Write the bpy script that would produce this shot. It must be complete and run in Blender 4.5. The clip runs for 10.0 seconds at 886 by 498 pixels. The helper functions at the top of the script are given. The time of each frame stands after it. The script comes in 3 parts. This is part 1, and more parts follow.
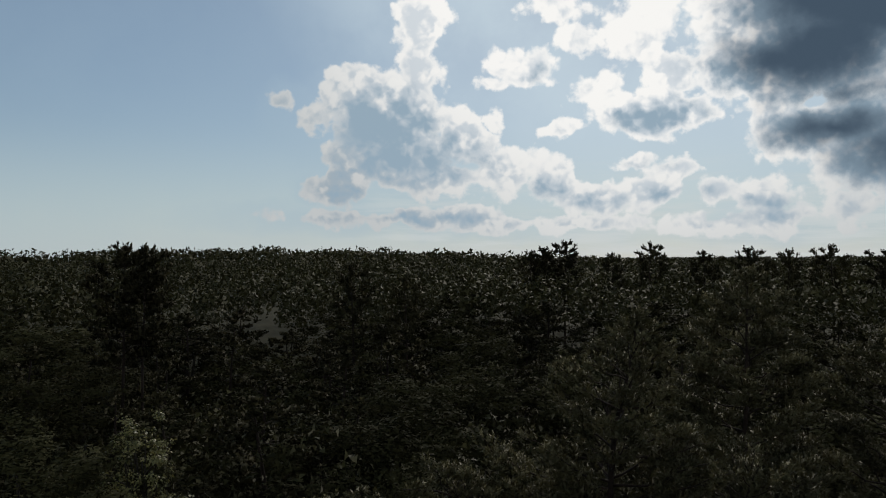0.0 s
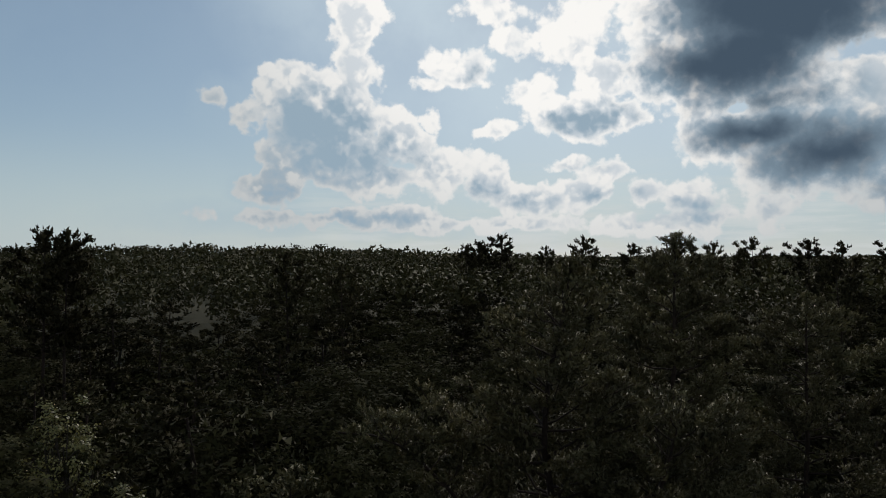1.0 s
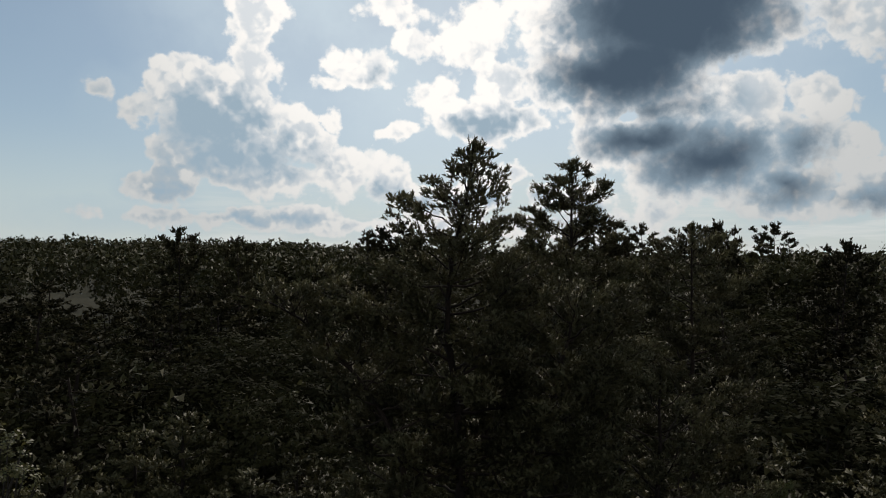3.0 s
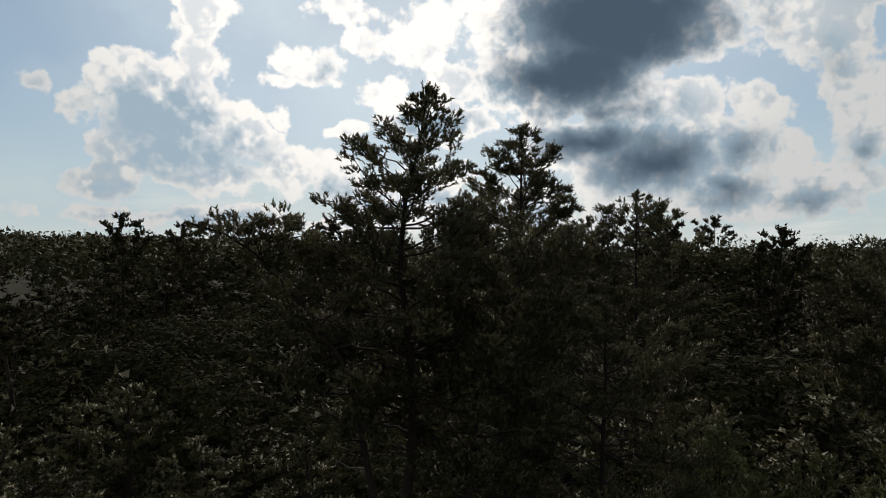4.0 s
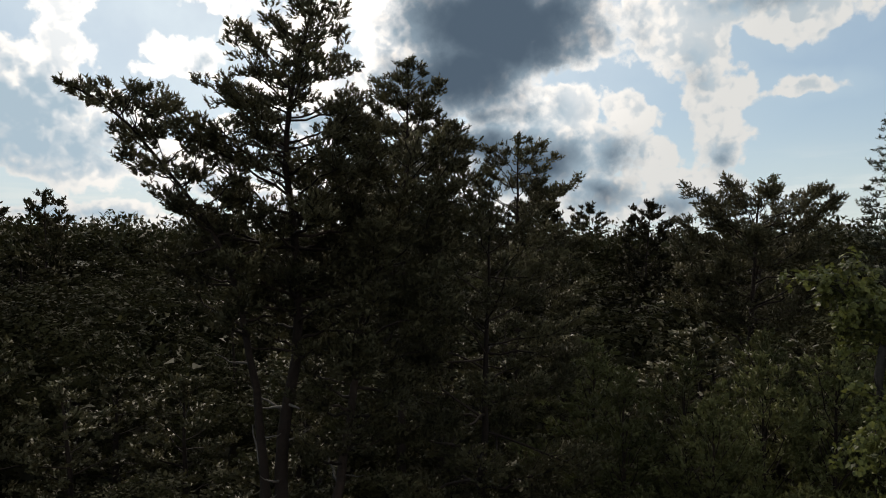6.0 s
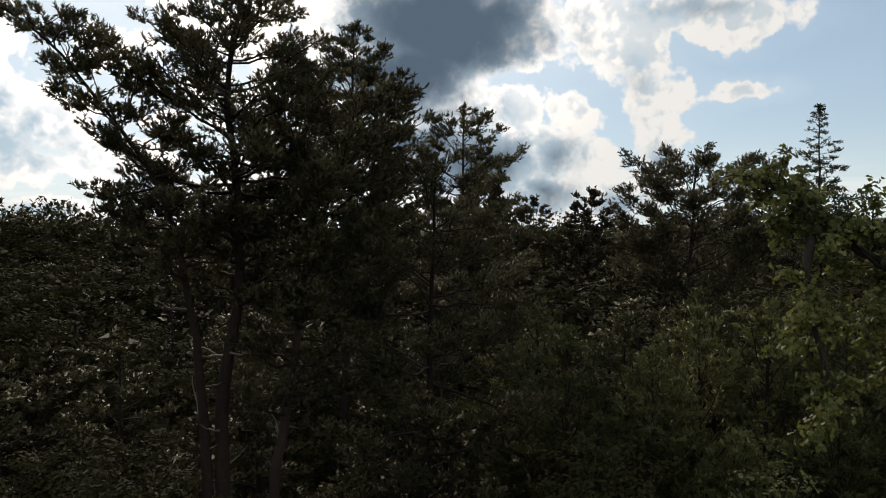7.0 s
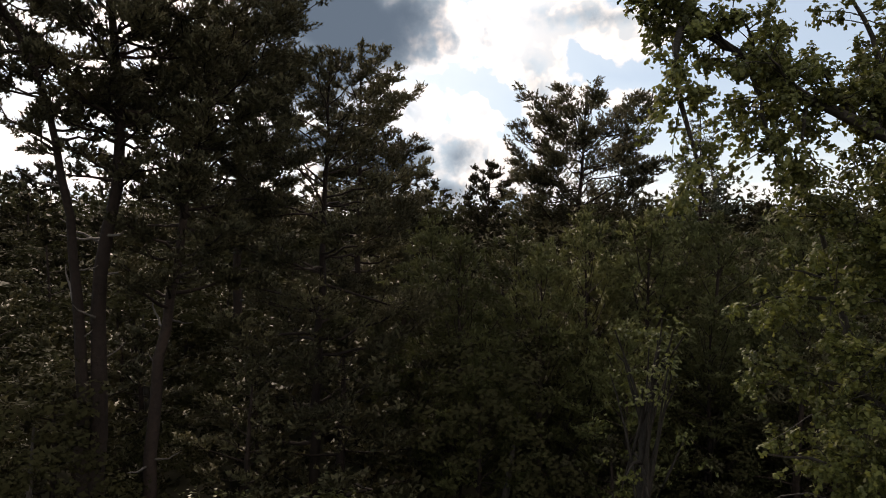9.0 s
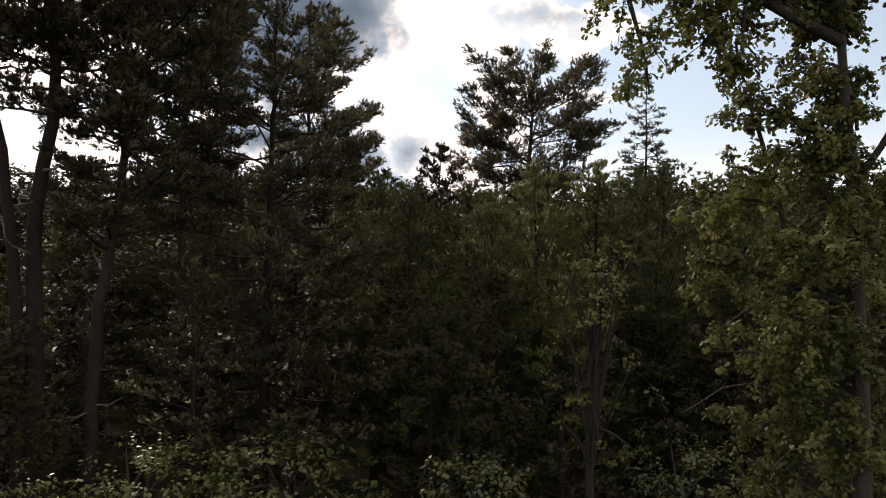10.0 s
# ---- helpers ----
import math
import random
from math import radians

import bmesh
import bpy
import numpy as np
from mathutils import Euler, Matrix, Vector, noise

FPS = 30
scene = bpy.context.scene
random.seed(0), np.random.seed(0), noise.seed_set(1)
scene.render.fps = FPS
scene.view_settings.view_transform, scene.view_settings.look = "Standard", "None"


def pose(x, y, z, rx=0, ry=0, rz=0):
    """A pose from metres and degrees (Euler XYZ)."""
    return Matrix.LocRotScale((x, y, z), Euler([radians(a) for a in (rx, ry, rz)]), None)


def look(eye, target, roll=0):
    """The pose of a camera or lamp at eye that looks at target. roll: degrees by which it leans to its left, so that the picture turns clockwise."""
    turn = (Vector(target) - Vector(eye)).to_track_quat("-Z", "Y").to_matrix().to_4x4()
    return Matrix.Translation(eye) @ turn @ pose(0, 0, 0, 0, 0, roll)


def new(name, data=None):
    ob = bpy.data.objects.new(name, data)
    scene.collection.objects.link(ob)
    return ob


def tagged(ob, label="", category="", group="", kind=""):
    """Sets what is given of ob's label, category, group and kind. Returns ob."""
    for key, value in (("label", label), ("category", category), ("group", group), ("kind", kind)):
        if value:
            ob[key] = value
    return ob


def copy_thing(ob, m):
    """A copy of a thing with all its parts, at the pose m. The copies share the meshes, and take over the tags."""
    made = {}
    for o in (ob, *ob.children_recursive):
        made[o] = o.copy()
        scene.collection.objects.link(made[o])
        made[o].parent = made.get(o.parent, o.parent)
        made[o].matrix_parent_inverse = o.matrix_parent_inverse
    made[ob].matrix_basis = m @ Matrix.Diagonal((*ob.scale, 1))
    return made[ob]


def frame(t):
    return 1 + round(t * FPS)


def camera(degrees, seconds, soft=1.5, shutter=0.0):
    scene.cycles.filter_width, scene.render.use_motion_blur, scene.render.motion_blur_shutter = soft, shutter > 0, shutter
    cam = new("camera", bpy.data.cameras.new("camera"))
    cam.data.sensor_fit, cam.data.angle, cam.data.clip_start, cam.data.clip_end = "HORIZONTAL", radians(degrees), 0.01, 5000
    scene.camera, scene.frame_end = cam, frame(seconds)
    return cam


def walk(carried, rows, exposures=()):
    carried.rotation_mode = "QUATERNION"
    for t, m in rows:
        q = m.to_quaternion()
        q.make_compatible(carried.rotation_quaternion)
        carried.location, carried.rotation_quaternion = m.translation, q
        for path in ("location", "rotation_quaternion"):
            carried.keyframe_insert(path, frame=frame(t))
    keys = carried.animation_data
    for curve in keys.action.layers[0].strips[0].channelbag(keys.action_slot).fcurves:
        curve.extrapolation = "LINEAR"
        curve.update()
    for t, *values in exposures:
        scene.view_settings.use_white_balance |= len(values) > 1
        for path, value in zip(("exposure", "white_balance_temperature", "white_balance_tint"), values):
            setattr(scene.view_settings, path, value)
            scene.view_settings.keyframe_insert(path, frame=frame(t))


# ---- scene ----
cam = camera(63.7, 10.0, soft=1.0)
PATH = [
    (0, (0.487, 0.329, 25.357), (0.451, 2.328, 25.381), -0.4),
    (0.5, (0.542, 0.373, 24.605), (0.598, 2.372, 24.629), -0.4),
    (1, (0.483, 0.379, 23.859), (0.625, 2.373, 23.882), -0.4),
    (1.5, (0.468, 0.484, 22.947), (0.683, 2.473, 22.971), -0.4),
    (2, (0.495, 0.547, 22.023), (0.781, 2.526, 22.047), -0.2),
    (2.5, (0.486, 0.661, 21.21), (0.835, 2.63, 21.235), -0.2),
    (4, (0.218, 0.231, 18.644), (0.771, 2.153, 18.669), -0.1),
    (4.5, (0.199, 0.277, 17.816), (0.816, 2.179, 17.842), -0.0),
    (5, (0.152, 0.261, 17.01), (0.845, 2.137, 17.036), -0.0),
    (5.5, (0.106, 0.173, 16.23), (0.885, 2.015, 16.255), -0.0),
    (7, (0.143, 0.217, 13.909), (1.134, 1.954, 13.931), 0.1),
    (7.5, (0.18, 0.167, 13.09), (1.238, 1.864, 13.113), 0.2),
    (8, (0.282, 0.092, 12.288), (1.399, 1.75, 12.31), 0.2),
    (8.5, (0.333, 0.064, 11.476), (1.506, 1.684, 11.497), 0.1),
    (9, (0.393, 0.109, 10.63), (1.613, 1.694, 10.65), 0.4),
    (9.5, (0.444, 0.139, 9.806), (1.715, 1.684, 9.822), 0.3),
    (10, (0.475, 0.144, 8.976), (1.8, 1.642, 8.987), 0.1),
]
EXPOSURES = [(0, -0.3, 6500, 10), (2.5, -0.2, 6650, 11), (5.5, 0.08, 6900, 12), (7.5, 0.45, 7200, 15), (8.5, 0.65, 7500, 19), (10, 0.9, 7800, 23)]
walk(cam, [(t, look(eye, aim, roll)) for t, eye, aim, roll in PATH], EXPOSURES)

# ---- light: a sun behind broken cumulus, ahead of the camera ----
SUN_RIGHT, SUN_UP = 15.0, 30.0          # degrees right of +y, and above the horizon
sun = new("sun", bpy.data.lights.new("sun", "SUN"))
sun.data.energy, sun.data.angle, sun.data.color = 2.1, radians(7), (1.0, 0.93, 0.82)
_a, _e = radians(SUN_RIGHT), radians(SUN_UP)
sun.matrix_world = look((0, 0, 0), (-math.sin(_a) * math.cos(_e), -math.cos(_a) * math.cos(_e), -math.sin(_e)))

world = bpy.data.worlds.new("sky")
scene.world = world
world.use_nodes = True
WN, WL = world.node_tree.nodes, world.node_tree.links
WN.clear()


def wmath(op, a, b=None, c=None, clamp=False):
    n = WN.new("ShaderNodeMath")
    n.operation, n.use_clamp = op, clamp
    for i, v in enumerate((a, b, c)):
        if v is None:
            continue
        if isinstance(v, (int, float)):
            n.inputs[i].default_value = v
        else:
            WL.new(v, n.inputs[i])
    return n.outputs[0]


def wnoise(vec, scale, detail, rough=0.55, lac=2.0):
    n = WN.new("ShaderNodeTexNoise")
    n.inputs["Scale"].default_value, n.inputs["Detail"].default_value = scale, detail
    n.inputs["Roughness"].default_value, n.inputs["Lacunarity"].default_value = rough, lac
    WL.new(vec, n.inputs["Vector"])
    return n


def wstep(v, lo, hi, a=0.0, b=1.0):
    n = WN.new("ShaderNodeMapRange")
    n.interpolation_type = "SMOOTHSTEP"
    for k, val in (("From Min", lo), ("From Max", hi), ("To Min", a), ("To Max", b)):
        n.inputs[k].default_value = val
    WL.new(v, n.inputs["Value"])
    return n.outputs["Result"]


def wmix(fac, a, b):
    n = WN.new("ShaderNodeMix")
    n.data_type, n.clamp_factor = "RGBA", True
    if isinstance(fac, (int, float)):
        n.inputs[0].default_value = fac
    else:
        WL.new(fac, n.inputs[0])
    for sock, v in ((n.inputs[6], a), (n.inputs[7], b)):
        if isinstance(v, tuple):
            sock.default_value = (*v, 1)
        else:
            WL.new(v, sock)
    return n.outputs[2]


SUNWAY = Vector((math.sin(_a) * math.cos(_e), math.cos(_a) * math.cos(_e), math.sin(_e)))
coord = WN.new("ShaderNodeTexCoord").outputs["Generated"]
split = WN.new("ShaderNodeSeparateXYZ")
WL.new(coord, split.inputs[0])
SX, SY, SZ = split.outputs
right = wmath("MULTIPLY", wmath("ARCTAN2", SX, SY), 57.2958)
up = wmath("MULTIPLY", wmath("ARCSINE", SZ), 57.2958)
# billows push the outlines of the clouds about
big = WN.new("ShaderNodeSeparateColor")
WL.new(wnoise(coord, 8.0, 2.0).outputs["Color"], big.inputs[0])
fine = WN.new("ShaderNodeSeparateColor")
WL.new(wnoise(coord, 26.0, 4.0, 0.5).outputs["Color"], fine.inputs[0])


bend = WN.new("ShaderNodeVectorMath")
bend.operation, bend.inputs[1].default_value = "MULTIPLY_ADD", (0.02, 0.02, 0.02)
WL.new(wnoise(coord, 40.0, 3.0).outputs["Color"], bend.inputs[0])
WL.new(coord, bend.inputs[2])
warped = bend.outputs[0]


def heaps(vec):
    """Rounded heaps upon heaps: highest on their tops, lower in the creases."""
    total = None
    for scale, weight in ((15.0, 1.0), (36.0, 0.55), (90.0, 0.3)):
        n = WN.new("ShaderNodeTexVoronoi")
        n.feature = "SMOOTH_F1"
        n.inputs["Scale"].default_value, n.inputs["Smoothness"].default_value = scale, 0.3
        WL.new(vec, n.inputs["Vector"])
        h = wmath("MULTIPLY_ADD", n.outputs["Distance"], -weight, 0.45 * weight)
        total = h if total is None else wmath("ADD", total, h)
    return total


# the same heaps once in place and once a little nearer the sun: the difference is their lit side
sunward = WN.new("ShaderNodeVectorMath")
sunward.operation, sunward.inputs[1].default_value = "ADD", SUNWAY * 0.012
WL.new(warped, sunward.inputs[0])
heap = heaps(warped)
relief = wmath("SUBTRACT", heap, heaps(sunward.outputs[0]))
billow = wnoise(coord, 17.0, 8.0, 0.58, 2.1).outputs["Fac"]
right_w = wmath("ADD", right, wmath("ADD", wmath("MULTIPLY_ADD", big.outputs[0], 2.0, -1.0), wmath("MULTIPLY_ADD", fine.outputs[0], 2.0, -1.0)))
up_w = wmath("ADD", up, wmath("ADD", wmath("MULTIPLY_ADD", big.outputs[1], 1.4, -0.7), wmath("MULTIPLY_ADD", fine.outputs[1], 1.6, -0.8)))


def blobs(rows):
    """The highest of several flattened hills, each (right, up, half width, half height, weight)."""
    best = None
    for a, e, w, h, k in rows:
        u = wmath("MULTIPLY", wmath("SUBTRACT", right_w, a), 1 / w)
        v = wmath("MULTIPLY", wmath("SUBTRACT", up_w, e), 1 / h)
        d = wmath("SQRT", wmath("MULTIPLY_ADD", u, u, wmath("MULTIPLY", v, v)))
        d = wmath("MULTIPLY_ADD", d, -1.3 * k, 1.3 * k)
        best = d if best is None else wmath("SMOOTH_MAX", best, d, 0.18)
    return best


TOWER = [(-2.3, 18.3, 2.5, 2.5, 0.9), (-2.9, 15.0, 2.5, 3.2, 0.9), (-5.3, 11.5, 4.7, 3.9, 1.2), (-4.8, 8.2, 5.9, 2.5, 1.2), (0.8, 9.1, 2.7, 2.7, 0.9), (4.2, 6.8, 3.6, 2.2, 0.9), (-11.6, 10.7, 2.4, 1.6, 0.8), (-13.3, 12.2, 1.2, 1.1, 0.7), (-9.1, 5.5, 2.5, 1.7, 0.9), (-1.7, 6.2, 5.9, 1.4, 0.9), (-7.3, 13.6, 2.5, 2.0, 0.9)]
TRAIL = [(7.8, 5.7, 3.3, 1.9, 0.9), (11.3, 4.7, 3.3, 1.8, 0.9), (15.1, 4.9, 2.3, 1.7, 0.8), (17.0, 6.4, 2.9, 1.1, 0.8), (13.9, 7.1, 2.3, 0.8, 0.6), (20.0, 4.9, 2.4, 1.4, 0.8), (23.3, 4.4, 3.0, 1.4, 0.8), (28.5, 3.6, 1.9, 1.2, 0.7), (25.0, 3.0, 4.8, 1.1, 0.7), (-4.8, 3.2, 8.6, 0.8, 0.6), (8.7, 2.6, 10.6, 0.7, 0.6), (20.4, 2.2, 7.9, 0.7, 0.6)]
SMALL = [(6.2, 14.5, 3.4, 1.7, 0.8), (3.0, 13.4, 1.7, 0.9, 0.7), (9.6, 16.2, 2.0, 1.4, 0.6), (8.2, 18.9, 3.1, 1.1, 0.45), (2.9, 10.8, 0.7, 1.1, 0.6), (15.6, 11.1, 5.2, 2.1, 1.0), (8.2, 10.1, 2.0, 0.8, 0.7), (11.1, 13.0, 2.4, 1.4, 0.6)]
GREAT = [(15.6, 17.5, 3.4, 3.9, 0.9), (16.8, 13.7, 2.5, 2.5, 0.8), (28.4, 17.5, 13.0, 5.1, 1.4), (24.0, 14.0, 7.1, 3.2, 1.1), (32.2, 7.7, 8.0, 3.7, 1.2), (38.3, 5.1, 4.3, 2.5, 1.0), (35.7, 11.3, 2.4, 2.4, 0.8), (38.7, 11.5, 1.7, 1.3, 0.6), (41.9, 7.7, 2.2, 1.5, 0.7), (42.4, 4.4, 4.4, 1.7, 0.8), (26.1, 15.0, 8.3, 5.3, 1.2), (26.8, 8.9, 6.8, 2.5, 1.1)]
HEAP = [(45.6, 12.0, 2.4, 2.6, 0.9), (46.5, 8.7, 2.4, 2.5, 0.9), (43.9, 15.6, 3.9, 2.6, 0.9), (45.1, 18.1, 7.3, 2.7, 1.0), (45.6, 14.6, 2.8, 2.9, 0.9), (51.8, 17.1, 4.8, 1.8, 0.9), (46.8, 11.8, 3.4, 1.6, 0.8), (51.8, 12.0, 3.2, 0.8, 0.8), (35.6, 11.5, 2.9, 2.5, 0.8), (38.5, 8.4, 3.4, 2.9, 1.0), (39.9, 10.8, 2.5, 2.0, 0.8), (37.2, 5.0, 3.6, 1.5, 0.8), (44.4, 5.4, 4.7, 1.4, 0.7)]
SHADE_WEST = [(-6.2, 10.6, 5.0, 3.4, 0.9), (-3.9, 8.0, 8.2, 2.4, 1.1), (1.1, 8.2, 3.2, 1.8, 0.5), (-9.1, 5.0, 2.2, 1.1, 0.7), (6.7, 5.0, 2.5, 1.1, 0.6), (10.4, 4.2, 3.1, 1.1, 0.55), (-0.3, 3.2, 8.2, 0.6, 0.5), (6.2, 13.9, 2.2, 0.8, 0.5), (15.6, 10.7, 4.4, 1.5, 1.05), (17.2, 4.6, 2.5, 0.9, 0.5), (23.9, 3.9, 2.6, 0.7, 0.5), (14.7, 6.9, 1.9, 0.4, 0.4), (20.8, 2.8, 5.9, 0.7, 0.4)]
SHADE_EAST = [(26.8, 14.9, 7.8, 5.0, 1.3), (27.5, 8.7, 6.7, 2.2, 1.1), (29.7, 17.9, 12.4, 5.5, 1.5), (24.0, 14.4, 6.7, 3.2, 1.1), (32.2, 7.3, 7.5, 3.1, 1.15), (37.5, 5.2, 4.3, 1.8, 0.9), (28.0, 11.3, 7.8, 1.8, 0.6), (42.8, 3.8, 3.3, 1.1, 0.5), (38.8, 7.7, 2.9, 2.3, 0.75), (44.3, 13.4, 1.7, 2.2, 0.35), (46.6, 7.4, 1.3, 1.6, 0.5), (37.2, 4.6, 3.2, 1.1, 0.5), (49.4, 18.4, 5.0, 1.0, 0.4)]
hill = None
for rows in (TOWER, TRAIL, SMALL, GREAT, HEAP):
    h = blobs(rows)
    hill = h if hill is None else wmath("MAXIMUM", hill, h)
# unseen cloud added beyond the stretch ahead, all round and overhead, as fill light
ring = wmath("MAXIMUM", wstep(wmath("ABSOLUTE", wmath("SUBTRACT", right, 20.0)), 62.0, 95.0), wstep(up, 30.0, 45.0))
hill_round = wmath("MULTIPLY", wmath("SUBTRACT", wnoise(coord, 3.2, 3.0).outputs["Fac"], 0.50), wmath("MULTIPLY", ring, 5.0))
hill = wmath("MAXIMUM", hill, wmath("ADD", hill_round, wmath("MULTIPLY_ADD", ring, 1.0, -1.0)))
rough = wmath("ADD", wmath("MULTIPLY_ADD", billow, 1.5, -0.75), wmath("MULTIPLY_ADD", heap, 0.9, 0.08))
body = wmath("ADD", hill, rough)
shade_west, shade_east = blobs(SHADE_WEST), blobs(SHADE_EAST)
shade = wmath("MAXIMUM", shade_west, shade_east)
mask = wmath("MULTIPLY", wstep(body, -0.1, 0.2), wstep(hill, -0.75, -0.15))
haze = wmath("MULTIPLY", wstep(up, 0.0, 11.0, 1.0, 0.0), 0.72)
streak = wnoise(coord, 7.0, 5.0)
smap = WN.new("ShaderNodeMapping")
smap.inputs["Scale"].default_value = (1, 1, 9)
WL.new(coord, smap.inputs["Vector"])
WL.new(smap.outputs[0], streak.inputs["Vector"])
streaks = wmath("MULTIPLY", wstep(streak.outputs["Fac"], 0.45, 0.65), wmath("MULTIPLY", wstep(up, 2.0, 9.0, 0.6, 0.0), wstep(right, -16.0, 2.0)))
sky = WN.new("ShaderNodeTexSky")
sky.sky_type, sky.sun_disc = "NISHITA", False
sky.sun_elevation, sky.sun_rotation = radians(SUN_UP), radians(SUN_RIGHT)
sky.air_density, sky.dust_density, sky.ozone_density = 1.0, 0.3, 1.0
SKY_STRENGTH = 0.075


def glow(r, g, b):
    return (r / SKY_STRENGTH, g / SKY_STRENGTH, b / SKY_STRENGTH)


# the hidden sun brightens the cloud and thin veil round it
toward = WN.new("ShaderNodeVectorMath")
toward.operation = "DOT_PRODUCT"
toward.inputs[1].default_value = SUNWAY
WL.new(coord, toward.inputs[0])
near_sun = wstep(toward.outputs["Value"], 0.82, 0.96)
# cloud behind the view is set brighter, to lift the foliage facing the camera
away = wstep(toward.outputs["Value"], 0.1, -0.6)
lit = wmix(near_sun, wmix(away, glow(0.64, 0.67, 0.68), glow(1.05, 1.03, 1.0)), glow(1.14, 1.13, 1.10))
pale = wmix(near_sun, wmix(away, glow(0.43, 0.51, 0.57), glow(0.85, 0.87, 0.88)), glow(0.80, 0.86, 0.91))
mid = glow(0.36, 0.485, 0.59)
deep = glow(0.070, 0.108, 0.155)
thick = wmath("MAXIMUM", shade, -0.3)
drift = wmath("ADD", wmath("MULTIPLY_ADD", big.outputs[2], 0.9, -0.45), wmath("MULTIPLY_ADD", billow, 0.7, -0.35))
soft = wmath("ADD", thick, drift)
level = wmath("ADD", wmath("ADD", soft, wmath("MULTIPLY", wstep(hill, 0.1, 0.9), 0.2)), wmath("MULTIPLY", relief, -2.6))
cloud = wmix(wstep(level, -0.5, 0.3), lit, pale)
cloud = wmix(wmath("MULTIPLY", wstep(level, -0.1, 1.15), wstep(thick, -0.3, 0.3)), cloud, mid)
cloud = wmix(wstep(wmath("MULTIPLY_ADD", drift, 1.3, shade_east), -0.1, 1.4), cloud, deep)
edge = wmath("MULTIPLY", wstep(body, 0.05, 0.6, 0.9, 0.0), wstep(soft, 0.0, 0.9, 1.0, 0.1))
cloud = wmix(edge, cloud, lit)
veil = wmath("MAXIMUM", wstep(hill, -2.0, 0.3, 0.0, 0.5), wmath("MULTIPLY", near_sun, 0.75))
veil = wmath("MULTIPLY", veil, wstep(wnoise(coord, 6.0, 5.0, 0.6).outputs["Fac"], 0.3, 0.65, 0.6, 1.15))
colour = wmix(0.25, sky.outputs[0], glow(0.36, 0.53, 0.68))
colour = wmix(haze, colour, glow(0.56, 0.66, 0.70))
colour = wmix(veil, colour, wmix(near_sun, glow(0.42, 0.56, 0.67), glow(0.66, 0.79, 0.88)))
colour = wmix(streaks, colour, glow(0.74, 0.78, 0.78))
colour = wmix(mask, colour, cloud)
back = WN.new("ShaderNodeBackground")
back.inputs["Strength"].default_value = SKY_STRENGTH
WL.new(colour, back.inputs["Color"])
wout = WN.new("ShaderNodeOutputWorld")
WL.new(back.outputs[0], wout.inputs["Surface"])


# ---- materials ----
def material(name, c1, c2, scale, rough, through_light=0.0, bump=0.0, island=False, spec=0.5):
    m = bpy.data.materials.new(name)
    m.use_nodes = True
    N, L = m.node_tree.nodes, m.node_tree.links
    p, out = N["Principled BSDF"], N["Material Output"]
    tc = N.new("ShaderNodeTexCoord")
    noise1, noise2 = N.new("ShaderNodeTexNoise"), N.new("ShaderNodeTexNoise")
    noise1.inputs["Scale"].default_value, noise1.inputs["Detail"].default_value = scale, 6
    noise2.inputs["Scale"].default_value, noise2.inputs["Detail"].default_value = scale * 0.12, 2
    info = N.new("ShaderNodeObjectInfo")
    for n in (noise1, noise2):
        L.new(tc.outputs["Object"], n.inputs["Vector"])
    mix = N.new("ShaderNodeMath")
    mix.operation = "MULTIPLY_ADD"
    mix.inputs[1].default_value = 0.5
    L.new(noise1.outputs["Fac"], mix.inputs[0])
    if island:
        g = N.new("ShaderNodeNewGeometry")
        half = N.new("ShaderNodeMath")
        half.operation, half.inputs[1].default_value = "MULTIPLY", 0.5
        L.new(g.outputs["Random Per Island"], half.inputs[0])
        L.new(half.outputs[0], mix.inputs[2])
    else:
        half = N.new("ShaderNodeMath")
        half.operation, half.inputs[1].default_value = "MULTIPLY", 0.5
        L.new(noise2.outputs["Fac"], half.inputs[0])
        L.new(half.outputs[0], mix.inputs[2])
    ramp = N.new("ShaderNodeValToRGB")
    ramp.color_ramp.elements[0].position, ramp.color_ramp.elements[1].position = 0.25, 0.75
    ramp.color_ramp.elements[0].color, ramp.color_ramp.elements[1].color = (*c1, 1), (*c2, 1)
    L.new(mix.outputs[0], ramp.inputs[0])
    hsv = N.new("ShaderNodeHueSaturation")
    vary = N.new("ShaderNodeMapRange")
    vary.inputs["To Min"].default_value, vary.inputs["To Max"].default_value = 0.65, 1.35
    L.new(info.outputs["Random"], vary.inputs["Value"])
    L.new(vary.outputs[0], hsv.inputs["Value"])
    L.new(ramp.outputs[0], hsv.inputs["Color"])
    L.new(hsv.outputs[0], p.inputs["Base Color"])
    p.inputs["Roughness"].default_value, p.inputs["Specular IOR Level"].default_value = rough, spec
    if bump:
        b = N.new("ShaderNodeBump")
        b.inputs["Strength"].default_value, b.inputs["Distance"].default_value = bump, 0.05
        L.new(noise1.outputs["Fac"], b.inputs["Height"])
        L.new(b.outputs[0], p.inputs["Normal"])
    if through_light:
        tr, ms = N.new("ShaderNodeBsdfTranslucent"), N.new("ShaderNodeMixShader")
        L.new(hsv.outputs[0], tr.inputs["Color"])
        ms.inputs[0].default_value = through_light
        L.new(p.outputs[0], ms.inputs[1])
        L.new(tr.outputs[0], ms.inputs[2])
        L.new(ms.outputs[0], out.inputs["Surface"])
    return m


